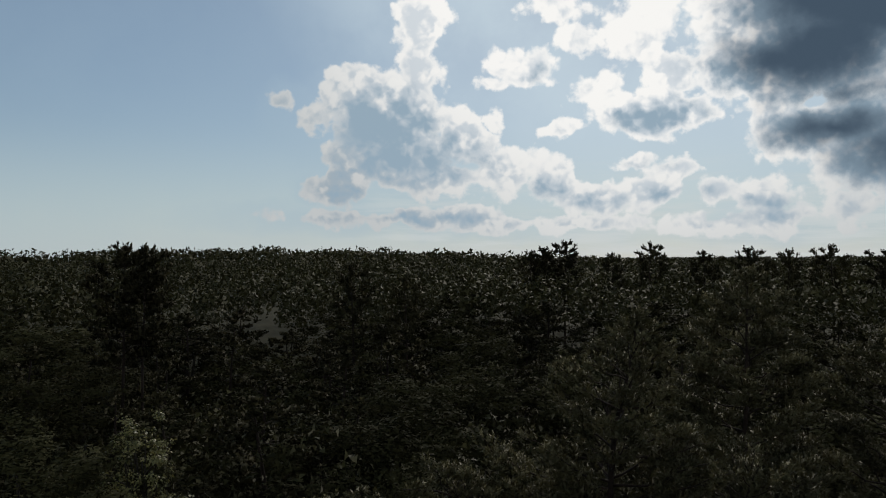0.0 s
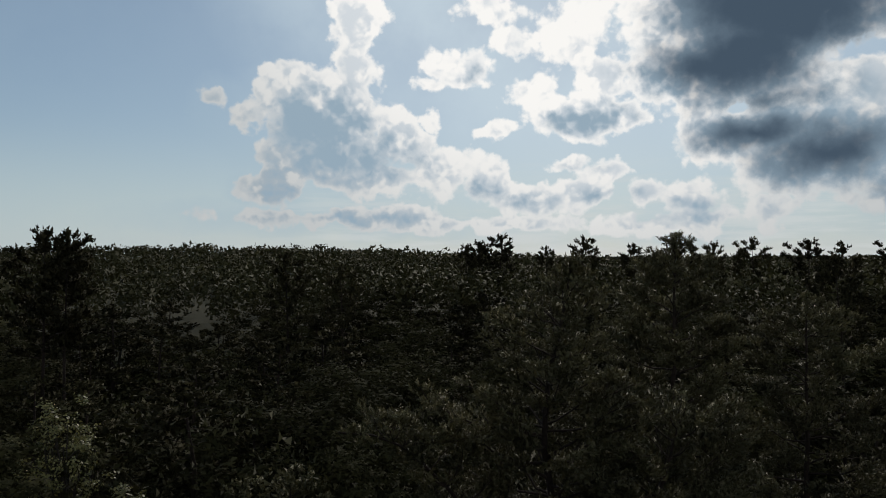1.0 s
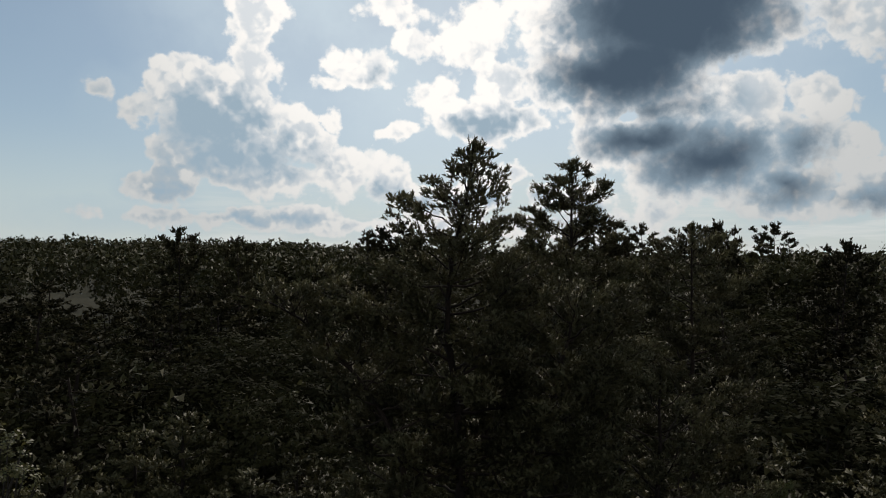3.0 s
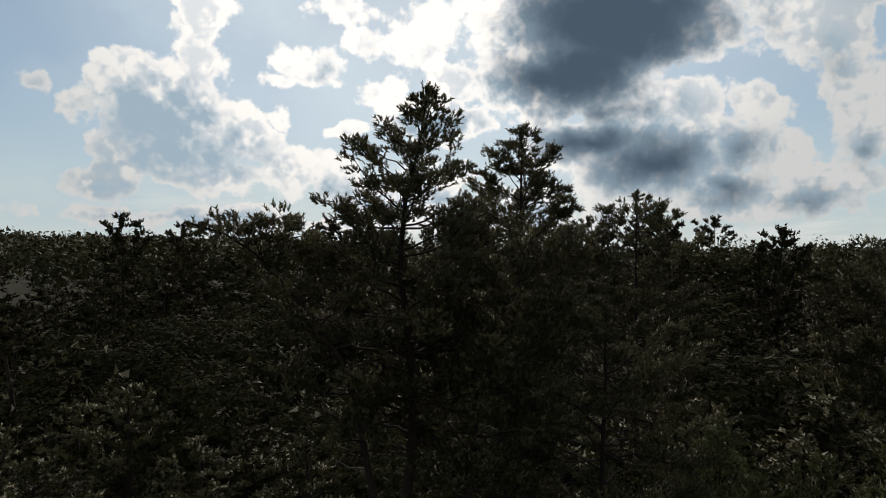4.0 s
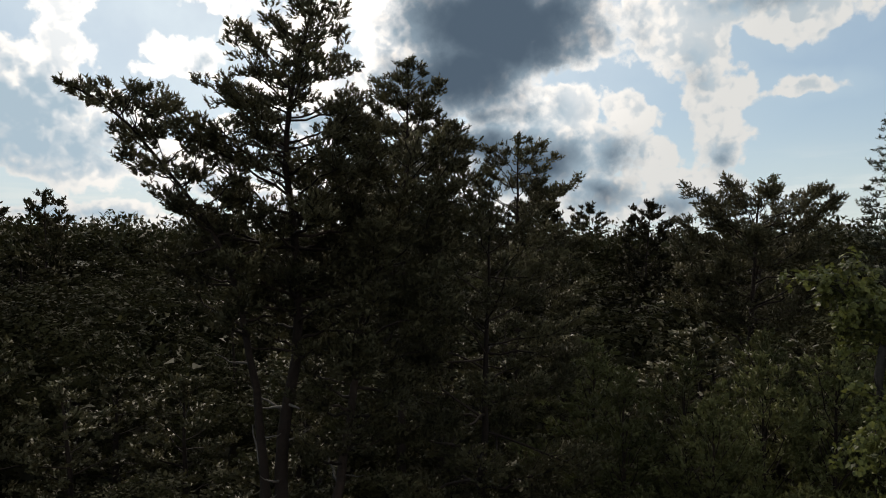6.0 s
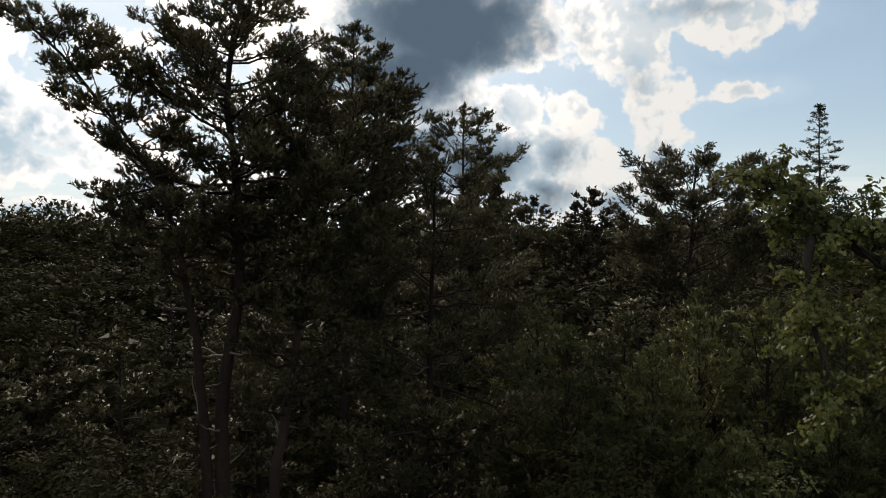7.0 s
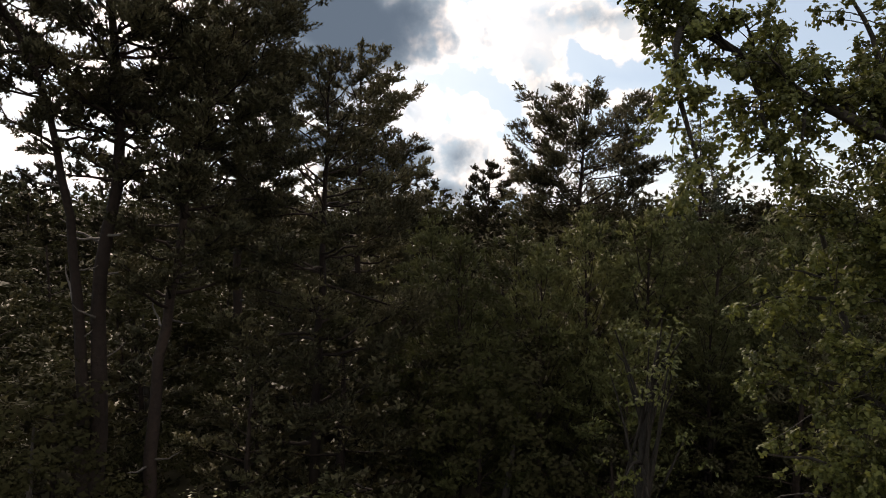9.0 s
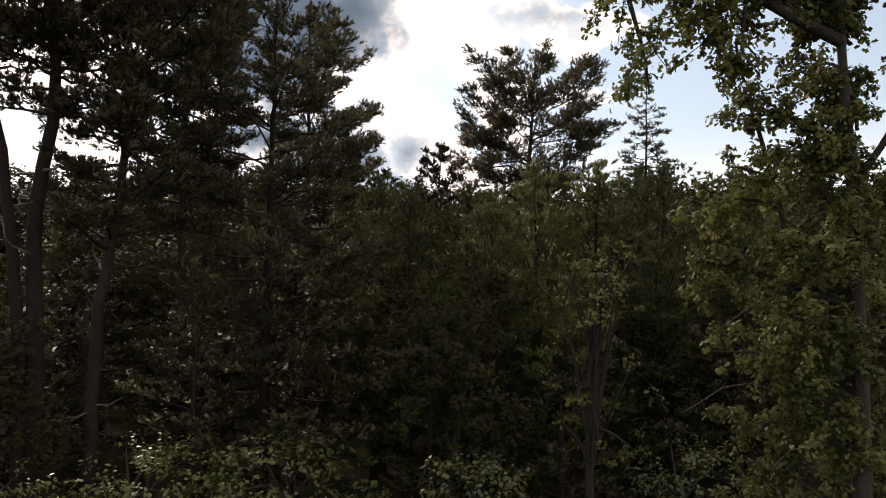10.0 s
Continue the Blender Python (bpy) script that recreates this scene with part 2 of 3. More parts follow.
# one pine needle colour twice: light painted into the near, shade into the far
LIT_NEEDLES = material("lit_pine_needles", (0.042, 0.041, 0.020), (0.105, 0.095, 0.046), 0.9, 0.6, 0.28, spec=0.2)
SHADED_NEEDLES = material("shaded_pine_needles", (0.020, 0.019, 0.009), (0.044, 0.039, 0.018), 0.9, 0.8, 0.12, spec=0.1)
YOUNG = material("young_pine_needles", (0.056, 0.064, 0.024), (0.150, 0.155, 0.056), 0.9, 0.6, 0.45, spec=0.25)
SPRUCE = material("spruce_needles", (0.026, 0.032, 0.020), (0.052, 0.060, 0.034), 0.9, 0.6, 0.12, island=True, spec=0.2)
OAK = material("oak_leaves", (0.046, 0.054, 0.014), (0.125, 0.130, 0.034), 1.2, 0.58, 0.38, island=True, spec=0.3)
BIRCH = material("birch_leaves", (0.055, 0.060, 0.020), (0.140, 0.125, 0.048), 1.2, 0.5, 0.35, island=True, spec=0.3)
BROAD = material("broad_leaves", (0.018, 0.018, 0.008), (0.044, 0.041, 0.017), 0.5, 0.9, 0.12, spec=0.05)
SHRUB = material("shrub_leaves", (0.050, 0.062, 0.018), (0.130, 0.135, 0.045), 0.9, 0.42, 0.35, spec=0.4)
FAR = material("far_leaves", (0.018, 0.019, 0.008), (0.044, 0.042, 0.016), 0.3, 0.7, 0.15, spec=0.1)
PINE_BARK = material("pine_bark", (0.011, 0.008, 0.007), (0.033, 0.023, 0.018), 9.0, 0.9, bump=0.8, spec=0.15)
OAK_BARK = material("oak_bark", (0.018, 0.016, 0.013), (0.052, 0.045, 0.037), 12.0, 0.9, bump=0.9, spec=0.15)
DEAD = material("dead_wood", (0.04, 0.035, 0.031), (0.10, 0.088, 0.077), 12.0, 0.8, bump=0.4, spec=0.3)
SOIL = material("forest_floor", (0.016, 0.016, 0.008), (0.042, 0.037, 0.020), 0.9, 0.95, bump=0.6, spec=0.1)

# ---- mesh helpers ----


def mesh_of(name, verts, tris, mat, smooth=False, normals=None):
    """A mesh of triangles; normals, one a vertex, shade a crown's small faces by the clump that they belong to."""
    me = bpy.data.meshes.new(name)
    verts, tris = np.asarray(verts, np.float32), np.asarray(tris, np.int32)
    if normals is not None:
        p = verts[tris]
        flip = np.sum(np.cross(p[:, 1] - p[:, 0], p[:, 2] - p[:, 0]) * normals[tris].sum(1), axis=1) < 0
        tris = np.where(flip[:, None], tris[:, ::-1], tris).astype(np.int32)
    me.vertices.add(len(verts))
    me.vertices.foreach_set("co", verts.ravel())
    me.loops.add(tris.size)
    me.loops.foreach_set("vertex_index", tris.ravel())
    me.polygons.add(len(tris))
    me.polygons.foreach_set("loop_start", np.arange(0, tris.size, 3, dtype=np.int32))
    me.polygons.foreach_set("use_smooth", np.full(len(tris), smooth or normals is not None))
    me.update(calc_edges=True)
    me.materials.append(mat)
    if normals is not None:
        me.normals_split_custom_set_from_vertices(np.asarray(normals, np.float32))
    return me


def part(name, data, parent, label=""):
    ob = new(name, data)
    ob.parent = parent
    return tagged(ob, label) if label else ob


def unit(v):
    v = np.asarray(v, float)
    return v / np.maximum(np.linalg.norm(v, axis=-1, keepdims=True), 1e-9)


def tube(pts, radii, sides=6):
    """A tapered round bar along pts."""
    pts, radii = np.asarray(pts, float), np.asarray(radii, float)
    way = unit(np.gradient(pts, axis=0))
    ref = np.where(np.abs(way[:, 2:3]) > 0.9, [[1.0, 0, 0]], [[0, 0, 1.0]])
    u = unit(np.cross(way, ref))
    v = np.cross(way, u)
    ang = np.arange(sides) * 2 * math.pi / sides
    ring = pts[:, None] + radii[:, None, None] * (np.cos(ang)[None, :, None] * u[:, None] + np.sin(ang)[None, :, None] * v[:, None])
    verts = ring.reshape(-1, 3)
    k = np.arange(len(pts) - 1)[:, None] * sides
    a = k + np.arange(sides)[None]
    b = k + (np.arange(sides)[None] + 1) % sides
    tris = np.concatenate([np.stack([a, b, b + sides], -1).reshape(-1, 3), np.stack([a, b + sides, a + sides], -1).reshape(-1, 3)])
    return verts, tris


def joined(pieces):
    vs, ts, n = [], [], 0
    for v, t in pieces:
        vs.append(v)
        ts.append(t + n)
        n += len(v)
    return np.concatenate(vs), np.concatenate(ts)


def smooth_line(points, n):
    """n points on a smooth line through a few given ones."""
    p = np.asarray(points, float)
    d = np.concatenate([[0], np.cumsum(np.linalg.norm(np.diff(p, axis=0), axis=1))])
    m = np.gradient(p, d, axis=0)
    out = []
    for s in np.linspace(0, d[-1], n):
        i = min(np.searchsorted(d, s, side="right") - 1, len(p) - 2)
        h = d[i + 1] - d[i]
        t = (s - d[i]) / h
        out.append((2 * t**3 - 3 * t**2 + 1) * p[i] + (t**3 - 2 * t**2 + t) * h * m[i] + (3 * t**2 - 2 * t**3) * p[i + 1] + (t**3 - t**2) * h * m[i + 1])
    return np.array(out)


def needles(at, way, out, size, k, rng, width=0.1):
    """A plump brush of k needle bundles along each shoot, which starts at a point and goes the given way."""
    n = len(at)
    d = unit(0.85 * way[:, None] + 0.75 * unit(np.cross(way[:, None], rng.normal(size=(n, k, 3)))))
    side = unit(np.cross(d, rng.normal(size=(n, k, 3))))
    s = size[:, None, None] * rng.uniform(0.8, 1.2, (n, k, 1))
    root = at[:, None] + way[:, None] * s * ((np.arange(k) + rng.uniform(0, 1, (n, k))) / k * 0.75)[..., None]
    tri = np.stack([root - side * s * width, root + side * s * width, root + d * s * 0.5], 2)
    nor = np.repeat(unit(0.7 * out[:, None] + 0.5 * d)[:, :, None], 3, axis=2)
    return tri.reshape(-1, 3), np.arange(n * k * 3).reshape(-1, 3), nor.reshape(-1, 3)


LEAF = np.array([(0, 0), (0.24, 0.3), (0.15, 0.45), (0.34, 0.72), (0, 1.0), (-0.34, 0.72), (-0.15, 0.45), (-0.24, 0.3)])


def leaves(at, way, size, rng, lobed=False, small=False):
    """Leaves, each bent a little along its midrib: lobed ones of six faces, plain ones of two, small far ones of one."""
    n = len(at)
    nor = unit(way + [0, 0, 0.5] + 0.45 * rng.normal(size=(n, 3)))
    side = unit(np.cross(nor, rng.normal(size=(n, 3))))
    d = unit(np.cross(side, nor) + 0.1 * way)
    s = size[:, None] * rng.uniform(0.7, 1.25, (n, 1))
    shade = unit(0.75 * way + 0.45 * nor)
    if lobed:
        v = at[:, None] + s[:, None] * (LEAF[None, :, :1] * side[:, None] + LEAF[None, :, 1:] * d[:, None] + 0.35 * np.abs(LEAF[None, :, :1]) * nor[:, None] - 0.18 * LEAF[None, :, 1:] ** 2 * nor[:, None])
        fan = np.array([(0, 1, 7), (1, 2, 6), (1, 6, 7), (2, 3, 5), (2, 5, 6), (3, 4, 5)])
        return v.reshape(-1, 3), (np.arange(n)[:, None, None] * 8 + fan[None]).reshape(-1, 3), None
    if small:
        v = np.stack([at - 0.4 * s * side, at + 0.4 * s * side, at + s * d], 1)
        return v.reshape(-1, 3), np.arange(n * 3).reshape(-1, 3), np.repeat(shade, 3, axis=0)
    v = np.stack([at, at + s * (0.5 * d + 0.36 * side + 0.1 * nor), at + s * d, at + s * (0.5 * d - 0.36 * side + 0.1 * nor)], 1)
    fan = np.array([(0, 1, 2), (0, 2, 3)])
    return v.reshape(-1, 3), (np.arange(n)[:, None, None] * 4 + fan[None]).reshape(-1, 3), np.repeat(unit(0.5 * way + 0.8 * nor), 4, axis=0)


# ---- trees ----
def pine(axis, crown, limbs, rng, girth=0.24, tuft=0.2, blades=11, twig_rate=14, brush=0.105, density=1.0, bark=None, leafmat=None, label="", name="pine_tree",
         rise=(34, 4), droop=0.0, group="", split_limbs=True, bare=0, squash=1.0, twigs=True):
    """A pine: axis, points of its stem from the ground up; crown, rows (height, radius); limbs, how many."""
    bark, leafmat = bark or PINE_BARK, leafmat or LIT_NEEDLES
    axis = np.asarray(axis, float)
    base = axis[0].copy()
    stem = smooth_line(axis - base, 22)
    stem[1:-1] += rng.normal(size=(20, 3)) * [0.03, 0.03, 0]
    top = stem[-1, 2]
    rad = girth * (1 - 0.93 * (stem[:, 2] / top) ** 1.15) + 0.008
    rad[0] *= 1.25
    thing = new(name)
    thing.location = base
    tagged(thing, label, "pine tree" if "pine" in name else "tree", group)
    trunk = tube(stem, rad, 9) if twigs else tube(stem[::3], rad[::3], 6)
    zs, rs = np.array([c[0] for c in crown]), np.array([c[1] for c in crown])
    lo, hi = zs[0], zs[-1]
    arc = np.concatenate([[0], np.cumsum(np.linalg.norm(np.diff(stem, axis=0), axis=1))])
    arc_lo = float(np.interp(lo, stem[:, 2], arc))
    ends, ways, outs = [], [], []
    turn = rng.uniform(0, 6.28)
    woods = []

    def pad(c, r, d, m, tall=0.5):
        """A cushion of m upturned shoots round c, r wide, at the end of a twig that goes the way d."""
        o = unit(rng.normal(size=(m, 3))) * rng.uniform(0.1, 1.0, (m, 1)) ** 0.5
        w = unit(0.8 * o + 0.55 * d + [0, 0, 0.7 - 2.2 * droop] + 0.25 * rng.normal(size=(m, 3)))
        ends.append(c + o * r * [1, 1, tall] - 0.5 * tuft * w)
        ways.append(w)
        outs.append(unit(o + [0, 0, 0.25]))

    lead = unit(stem[-1] - stem[-2])
    for j in range(7):
        p0 = stem[-1] - lead * 0.16 * j
        pad(p0, 0.06 + 0.05 * j, lead, 4 + 2 * j, 1.0)
    for i in range(limbs + bare):
        dead = i >= limbs
        f = (i + rng.uniform(0, 0.9)) / limbs if not dead else 0
        z = float(np.interp(arc_lo + (arc[-1] - arc_lo) * (1 - (1 - f) ** 1.15), arc, stem[:, 2])) if not dead else rng.uniform(lo * 0.45, lo)
        z = min(z, top - 0.05)
        turn += 2.4 + rng.normal() * 0.35
        length = np.interp(z, zs, rs) * rng.uniform(0.78, 1.05) if not dead else rng.uniform(0.5, 1.5)
        length = max(length, 0.18)
        o = np.array([np.interp(z, stem[:, 2], stem[:, j]) for j in range(3)])
        lift = radians(rise[1] + (rise[0] - rise[1]) * max(0, (z - lo) / (hi - lo)) ** 2.2 + rng.normal() * 9)
        z = max(z - 0.85 * length * max(0.0, math.sin(lift)), lo * 0.6) if not dead else z
        o = np.array([np.interp(z, stem[:, 2], stem[:, j]) for j in range(3)])
        flat = np.array([math.cos(turn), math.sin(turn), 0])
        n = 7
        s = np.linspace(0, 1, n)[:, None]
        line = o + length * (s * math.cos(lift) * flat + [0, 0, 1] * (s * math.sin(lift) + 0.18 * s**3 - droop * s**2))
        line[1:] += np.cumsum(rng.normal(size=(n - 1, 3)) * 0.035 * length, axis=0)
        r0 = float(np.interp(z, stem[:, 2], rad)) * 0.42
        r0 = min(r0, 0.018 + 0.022 * length)
        first = len(ends)
        bits = [tube(line, r0 * (1 - 0.8 * s[:, 0]) + 0.006, 5)] if twigs else [tube(line[::2], r0 * (1 - 0.8 * s[::2, 0]) + 0.006, 3)]
        if not dead:
            subs = max(3, int(5 * length * density))
            for j in range(subs):
                g = rng.uniform(0.32, 1.0) ** 0.8 if j else 1.0
                p0 = np.array([np.interp(g, s[:, 0], line[:, a]) for a in range(3)])
                ang = rng.choice([-1, 1]) * radians(rng.uniform(25, 75)) if j else 0
                c, sn = math.cos(ang), math.sin(ang)
                d = unit(np.array([flat[0] * c - flat[1] * sn, flat[0] * sn + flat[1] * c, rng.normal() * 0.3 * squash + 0.2 - droop]))
                sl = length * rng.uniform(0.2, 0.36) * (1.2 - 0.7 * g) + 0.14
                q = np.linspace(0, 1, 4)[:, None]
                sub = p0 + sl * (q * d + [0, 0, 0.2 - droop] * q**2)
                sub[1:] += rng.normal(size=(3, 3)) * 0.04 * sl
                bits.append(tube(sub, 0.35 * r0 * (1 - 0.7 * q[:, 0]) + 0.004, 3))
                wide = 0.38 * sl + 0.45 * tuft + 0.05
                pad(sub[2] + 0.3 * (sub[3] - sub[2]), wide, d, max(4, int(twig_rate * (0.45 + 0.9 * sl))))
                if sl > 0.45:
                    pad(sub[1], wide * 0.7, d, max(3, int(twig_rate * 0.35)))
        woods.append((bits, dead, first, len(ends)))
    def foliage(name, lo_, hi_, parent):
        e, w, o = (np.concatenate(rows[lo_:hi_]) for rows in (ends, ways, outs))
        v, t, nor = needles(e, w, o, tuft * rng.uniform(0.75, 1.25, len(e)), blades, rng, brush)
        part(name, mesh_of(name, v, t, leafmat, normals=nor), parent)

    if split_limbs:
        part("trunk", mesh_of("trunk", *trunk, bark, True), thing)
        foliage("crown_tip", 0, 7, thing)
        for bits, dead, k0, k1 in woods:
            limb = part("dead_branch" if dead else "limb", mesh_of("limb", *joined(bits), DEAD if dead else bark, True), thing, "bare grey dead branch" if dead else "")
            if k1 > k0:
                foliage("needles", k0, k1, limb)
    else:
        part("trunk", mesh_of("trunk", *joined([trunk] + [b for w in woods for b in (w[0] if twigs else w[0][:1])]), bark, True), thing)
        foliage("crown", 0, len(ends), thing)
    return thing


def broad_tree(base, height, radius, low, rng, clumps=70, per=14, leaf=0.3, leafmat=None, bark=None, name="broadleaf_tree", label="", lobed=False, group="", wood=True, spread=0.24, small=False):
    """A round-headed broadleaf: stem, limbs to leaf clumps, uneven crown."""
    thing = new(name)
    thing.location = base
    tagged(thing, label, "bush" if "bush" in name else "tree", group)
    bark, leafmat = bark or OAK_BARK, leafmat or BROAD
    mid = np.array([0, 0, (height + low) / 2])
    d = unit(rng.normal(size=(clumps, 3)) + [0, 0, 0.25])
    lump = 1 + 0.22 * np.sin(3.1 * d[:, :1] * 2 + 1.3) * np.cos(2.3 * d[:, 1:2] * 2 + d[:, 2:] * 3)
    at = mid + d * lump * [radius, radius, (height - low) / 2] * rng.uniform(0.5, 1.0, (clumps, 1)) ** 0.6
    top = mid[2] + 0.2 * (height - low)
    stem = smooth_line([(0, 0, 0), (rng.normal() * 0.15, rng.normal() * 0.15, low * 0.7 + 0.1), (rng.normal() * 0.3, rng.normal() * 0.3, top)], 9)
    r0 = 0.016 * height + 0.02
    bits = [tube(stem, r0 * (1 - 0.85 * np.linspace(0, 1, 9)), 7)]
    if wood:
        for p in at[:: max(1, clumps // 26)]:
            k = rng.integers(3, 8)
            s = np.linspace(0, 1, 5)[:, None]
            line = stem[k] + (p - stem[k]) * s + [0, 0, 0.12 * radius] * np.sin(s * math.pi) + rng.normal(size=(5, 3)) * 0.05 * s
            bits.append(tube(line, r0 * 0.35 * (1 - 0.8 * s[:, 0]) + 0.005, 4))
    part("trunk", mesh_of("trunk", *joined(bits), bark, True), thing)
    pts = np.repeat(at, per, axis=0)
    off = unit(rng.normal(size=pts.shape)) * spread * radius * [1, 1, 0.7] * rng.uniform(0.5, 1.05, (len(pts), 1)) * np.repeat(rng.uniform(0.6, 1.3, (clumps, 1)), per, axis=0)
    way = unit(off + 0.25 * np.repeat(d, per, axis=0))
    v, t, nor = leaves(pts + off, way, np.full(len(pts), leaf), rng, lobed, small)
    part("crown", mesh_of("crown", v, t, leafmat, normals=nor), thing)
    return thing


def rise_of_ground(x, y):
    """The lie of the land: a low swell far ahead, else nearly level."""
    return 11.0 * np.exp(-(((x + 110) / 190) ** 2) - ((y - 400) / 160) ** 2) + 0.3 * np.sin(x * 0.05 + 1) * np.cos(y * 0.043)


# ---- ground ----
rings = np.concatenate([np.linspace(0, 60, 31), 60 * 1.12 ** np.arange(1, 38)])
spokes = 96
angles = np.arange(spokes) * 2 * math.pi / spokes
gx, gy = rings[:, None] * np.sin(angles), rings[:, None] * np.cos(angles)
gz = rise_of_ground(gx, gy) + 0.12 * np.sin(gx * 1.3) * np.sin(gy * 1.1 + gx * 0.4) * (rings[:, None] < 80)
k = np.arange(len(rings) - 1)[:, None] * spokes
a_, b_ = k + np.arange(spokes), k + (np.arange(spokes) + 1) % spokes
gt = np.concatenate([np.stack([a_, b_ + spokes, b_], -1).reshape(-1, 3), np.stack([a_, a_ + spokes, b_ + spokes], -1).reshape(-1, 3)])
ground = new("ground", mesh_of("ground", np.stack([gx, gy, gz], -1).reshape(-1, 3), gt, SOIL, True))
tagged(ground, "dark brown forest floor under the trees", "ground", kind="structure")


def gz_at(x, y):
    return float(rise_of_ground(x, y)) - 0.15


# ---- the pines that stand against the sky ----
SCOTS = "Scots pine with dark green needles and reddish-brown bark"
pine([(4.9, 21.35, 0), (4.9, 21.4, 6), (4.95, 21.35, 10.2), (5.3, 21.3, 13), (5.3, 21.3, 15.3), (4.95, 21.35, 18.4), (5.05, 21.3, 20.2), (5.5, 21.2, 22.2), (5.75, 21.1, 23.7)],
     [(12.6, 1.3), (14.6, 2.3), (16, 3.0), (18, 3.2), (19.2, 2.6), (20, 2.4), (22.2, 1.5), (23.0, 0.7), (23.7, 0.25)], 88, np.random.default_rng(11), rise=(44, 5), twig_rate=13,
     girth=0.27, density=0.92, label="tall Scots pine, pointed open crown, crooked reddish-brown stem", bare=6)
pine([(4.55, 21.55, 0), (4.5, 21.5, 7), (4.3, 21.4, 10), (3.6, 21.1, 14), (2.9, 20.9, 16), (2.1, 20.7, 17.2), (1.2, 20.2, 18.2), (0.2, 19.3, 19.1), (-0.9, 18.4, 19.5)],
     [(13.2, 1.2), (14.8, 2.3), (15.8, 1.9), (16.8, 1.3), (18.2, 1.25), (19.2, 1.1), (19.5, 0.7)], 44, np.random.default_rng(12),
     girth=0.22, label="Scots pine stem leaning out sideways, foliage in flat tufts", bare=5, rise=(40, 10))
pine([(12.75, 31.3, 0), (12.7, 31.3, 12), (12.9, 31.2, 20), (12.95, 31.2, 24.7)],
     [(11, 2.6), (16, 3.4), (20.5, 2.7), (23, 1.7), (24, 0.8), (24.7, 0.25)], 78, np.random.default_rng(13), rise=(44, 5), density=1.1,
     girth=0.26, tuft=0.25, blades=8, brush=0.11, label="tall Scots pine, slender pointed crown, brown stem", bare=4)
pine([(20.1, 33.0, 0), (20.0, 33, 12), (20.2, 33.1, 21.9)],
     [(7, 2.6), (13, 3.6), (18.5, 3.2), (20.3, 2.3), (21.3, 1.1), (21.9, 0.25)], 60, np.random.default_rng(14), girth=0.24, tuft=0.25, blades=8, brush=0.11, label=SCOTS, bare=3, density=0.95)
pine([(6.3, 21.7, 0), (6.35, 21.7, 5), (6.65, 21.7, 8), (7.05, 21.6, 10.5), (7.3, 21.5, 13), (8.3, 21.3, 16.5), (9.2, 21.1, 19.4)],
     [(9.5, 2.2), (12.5, 2.7), (15.3, 3.3), (17.3, 3.3), (18.6, 2.4), (19.2, 1.2)], 58, np.random.default_rng(15), girth=0.22, density=1.05,
     label="Scots pine with a broad dense dark crown", bare=5, rise=(35, 5))
pine([(11.4, 21.3, 0), (11.5, 21.2, 8), (11.8, 21.1, 17.2)],
     [(4.5, 2.8), (9, 3.6), (13, 3.4), (15.6, 2.6), (16.6, 1.3), (17.2, 0.4)], 50, np.random.default_rng(16), girth=0.2, density=0.95, label="dense dark Scots pine with foliage low down its stem", bare=3)
pine([(27.8, 24.5, 0), (27.7, 24.6, 9), (27.9, 24.5, 14), (28.1, 24.3, 18.7)],
     [(12.0, 3.0), (13.5, 3.9), (15.5, 3.9), (17.2, 3.3), (18.4, 2.4), (19.0, 1.3)], 46, np.random.default_rng(17), girth=0.26, tuft=0.25, blades=8, brush=0.11, label="old Scots pine with a wide rounded open crown", bare=4, rise=(40, 12), density=0.8)

# spruce far off
pine([(80, 51, 0), (80, 51, 31.8)], [(5, 4.6), (16, 4.2), (24, 3.0), (28, 1.7), (31.8, 0.25)], 90, np.random.default_rng(18), girth=0.3, tuft=0.42, blades=6, density=0.5,
     leafmat=SPRUCE, twig_rate=7, brush=0.12, name="spruce_tree", label="slim dark spruce with drooping thin branches", rise=(20, -8), droop=0.16, split_limbs=False)

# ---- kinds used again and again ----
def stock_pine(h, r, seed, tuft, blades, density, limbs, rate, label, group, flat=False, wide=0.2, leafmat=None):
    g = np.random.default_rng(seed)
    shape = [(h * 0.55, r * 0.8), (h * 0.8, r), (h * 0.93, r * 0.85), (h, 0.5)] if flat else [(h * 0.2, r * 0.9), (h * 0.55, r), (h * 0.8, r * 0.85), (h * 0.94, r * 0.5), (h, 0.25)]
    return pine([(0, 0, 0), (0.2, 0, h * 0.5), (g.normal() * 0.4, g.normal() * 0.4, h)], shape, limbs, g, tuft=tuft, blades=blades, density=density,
                twig_rate=rate, label=label, group=group, split_limbs=False, twigs=False, leafmat=leafmat or SHADED_NEEDLES, rise=(30, 4), brush=wide)


# near pines take the needles with the light painted in, farther ones the darkened
NEARPINE = [stock_pine(h, r, 50 + i, 0.36, 5, 0.5, 30, 8, "Scots pine among its neighbours, dense dark green crown", "forest pines", leafmat=LIT_NEEDLES) for i, (h, r) in enumerate([(12, 2.7), (11, 3.0), (13, 2.6)])]
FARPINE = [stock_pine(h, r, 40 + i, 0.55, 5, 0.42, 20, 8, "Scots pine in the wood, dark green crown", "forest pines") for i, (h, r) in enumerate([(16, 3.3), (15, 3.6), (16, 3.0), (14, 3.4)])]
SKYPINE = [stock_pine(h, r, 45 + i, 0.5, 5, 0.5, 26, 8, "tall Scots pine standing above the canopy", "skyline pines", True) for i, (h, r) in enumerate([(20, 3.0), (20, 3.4)])]
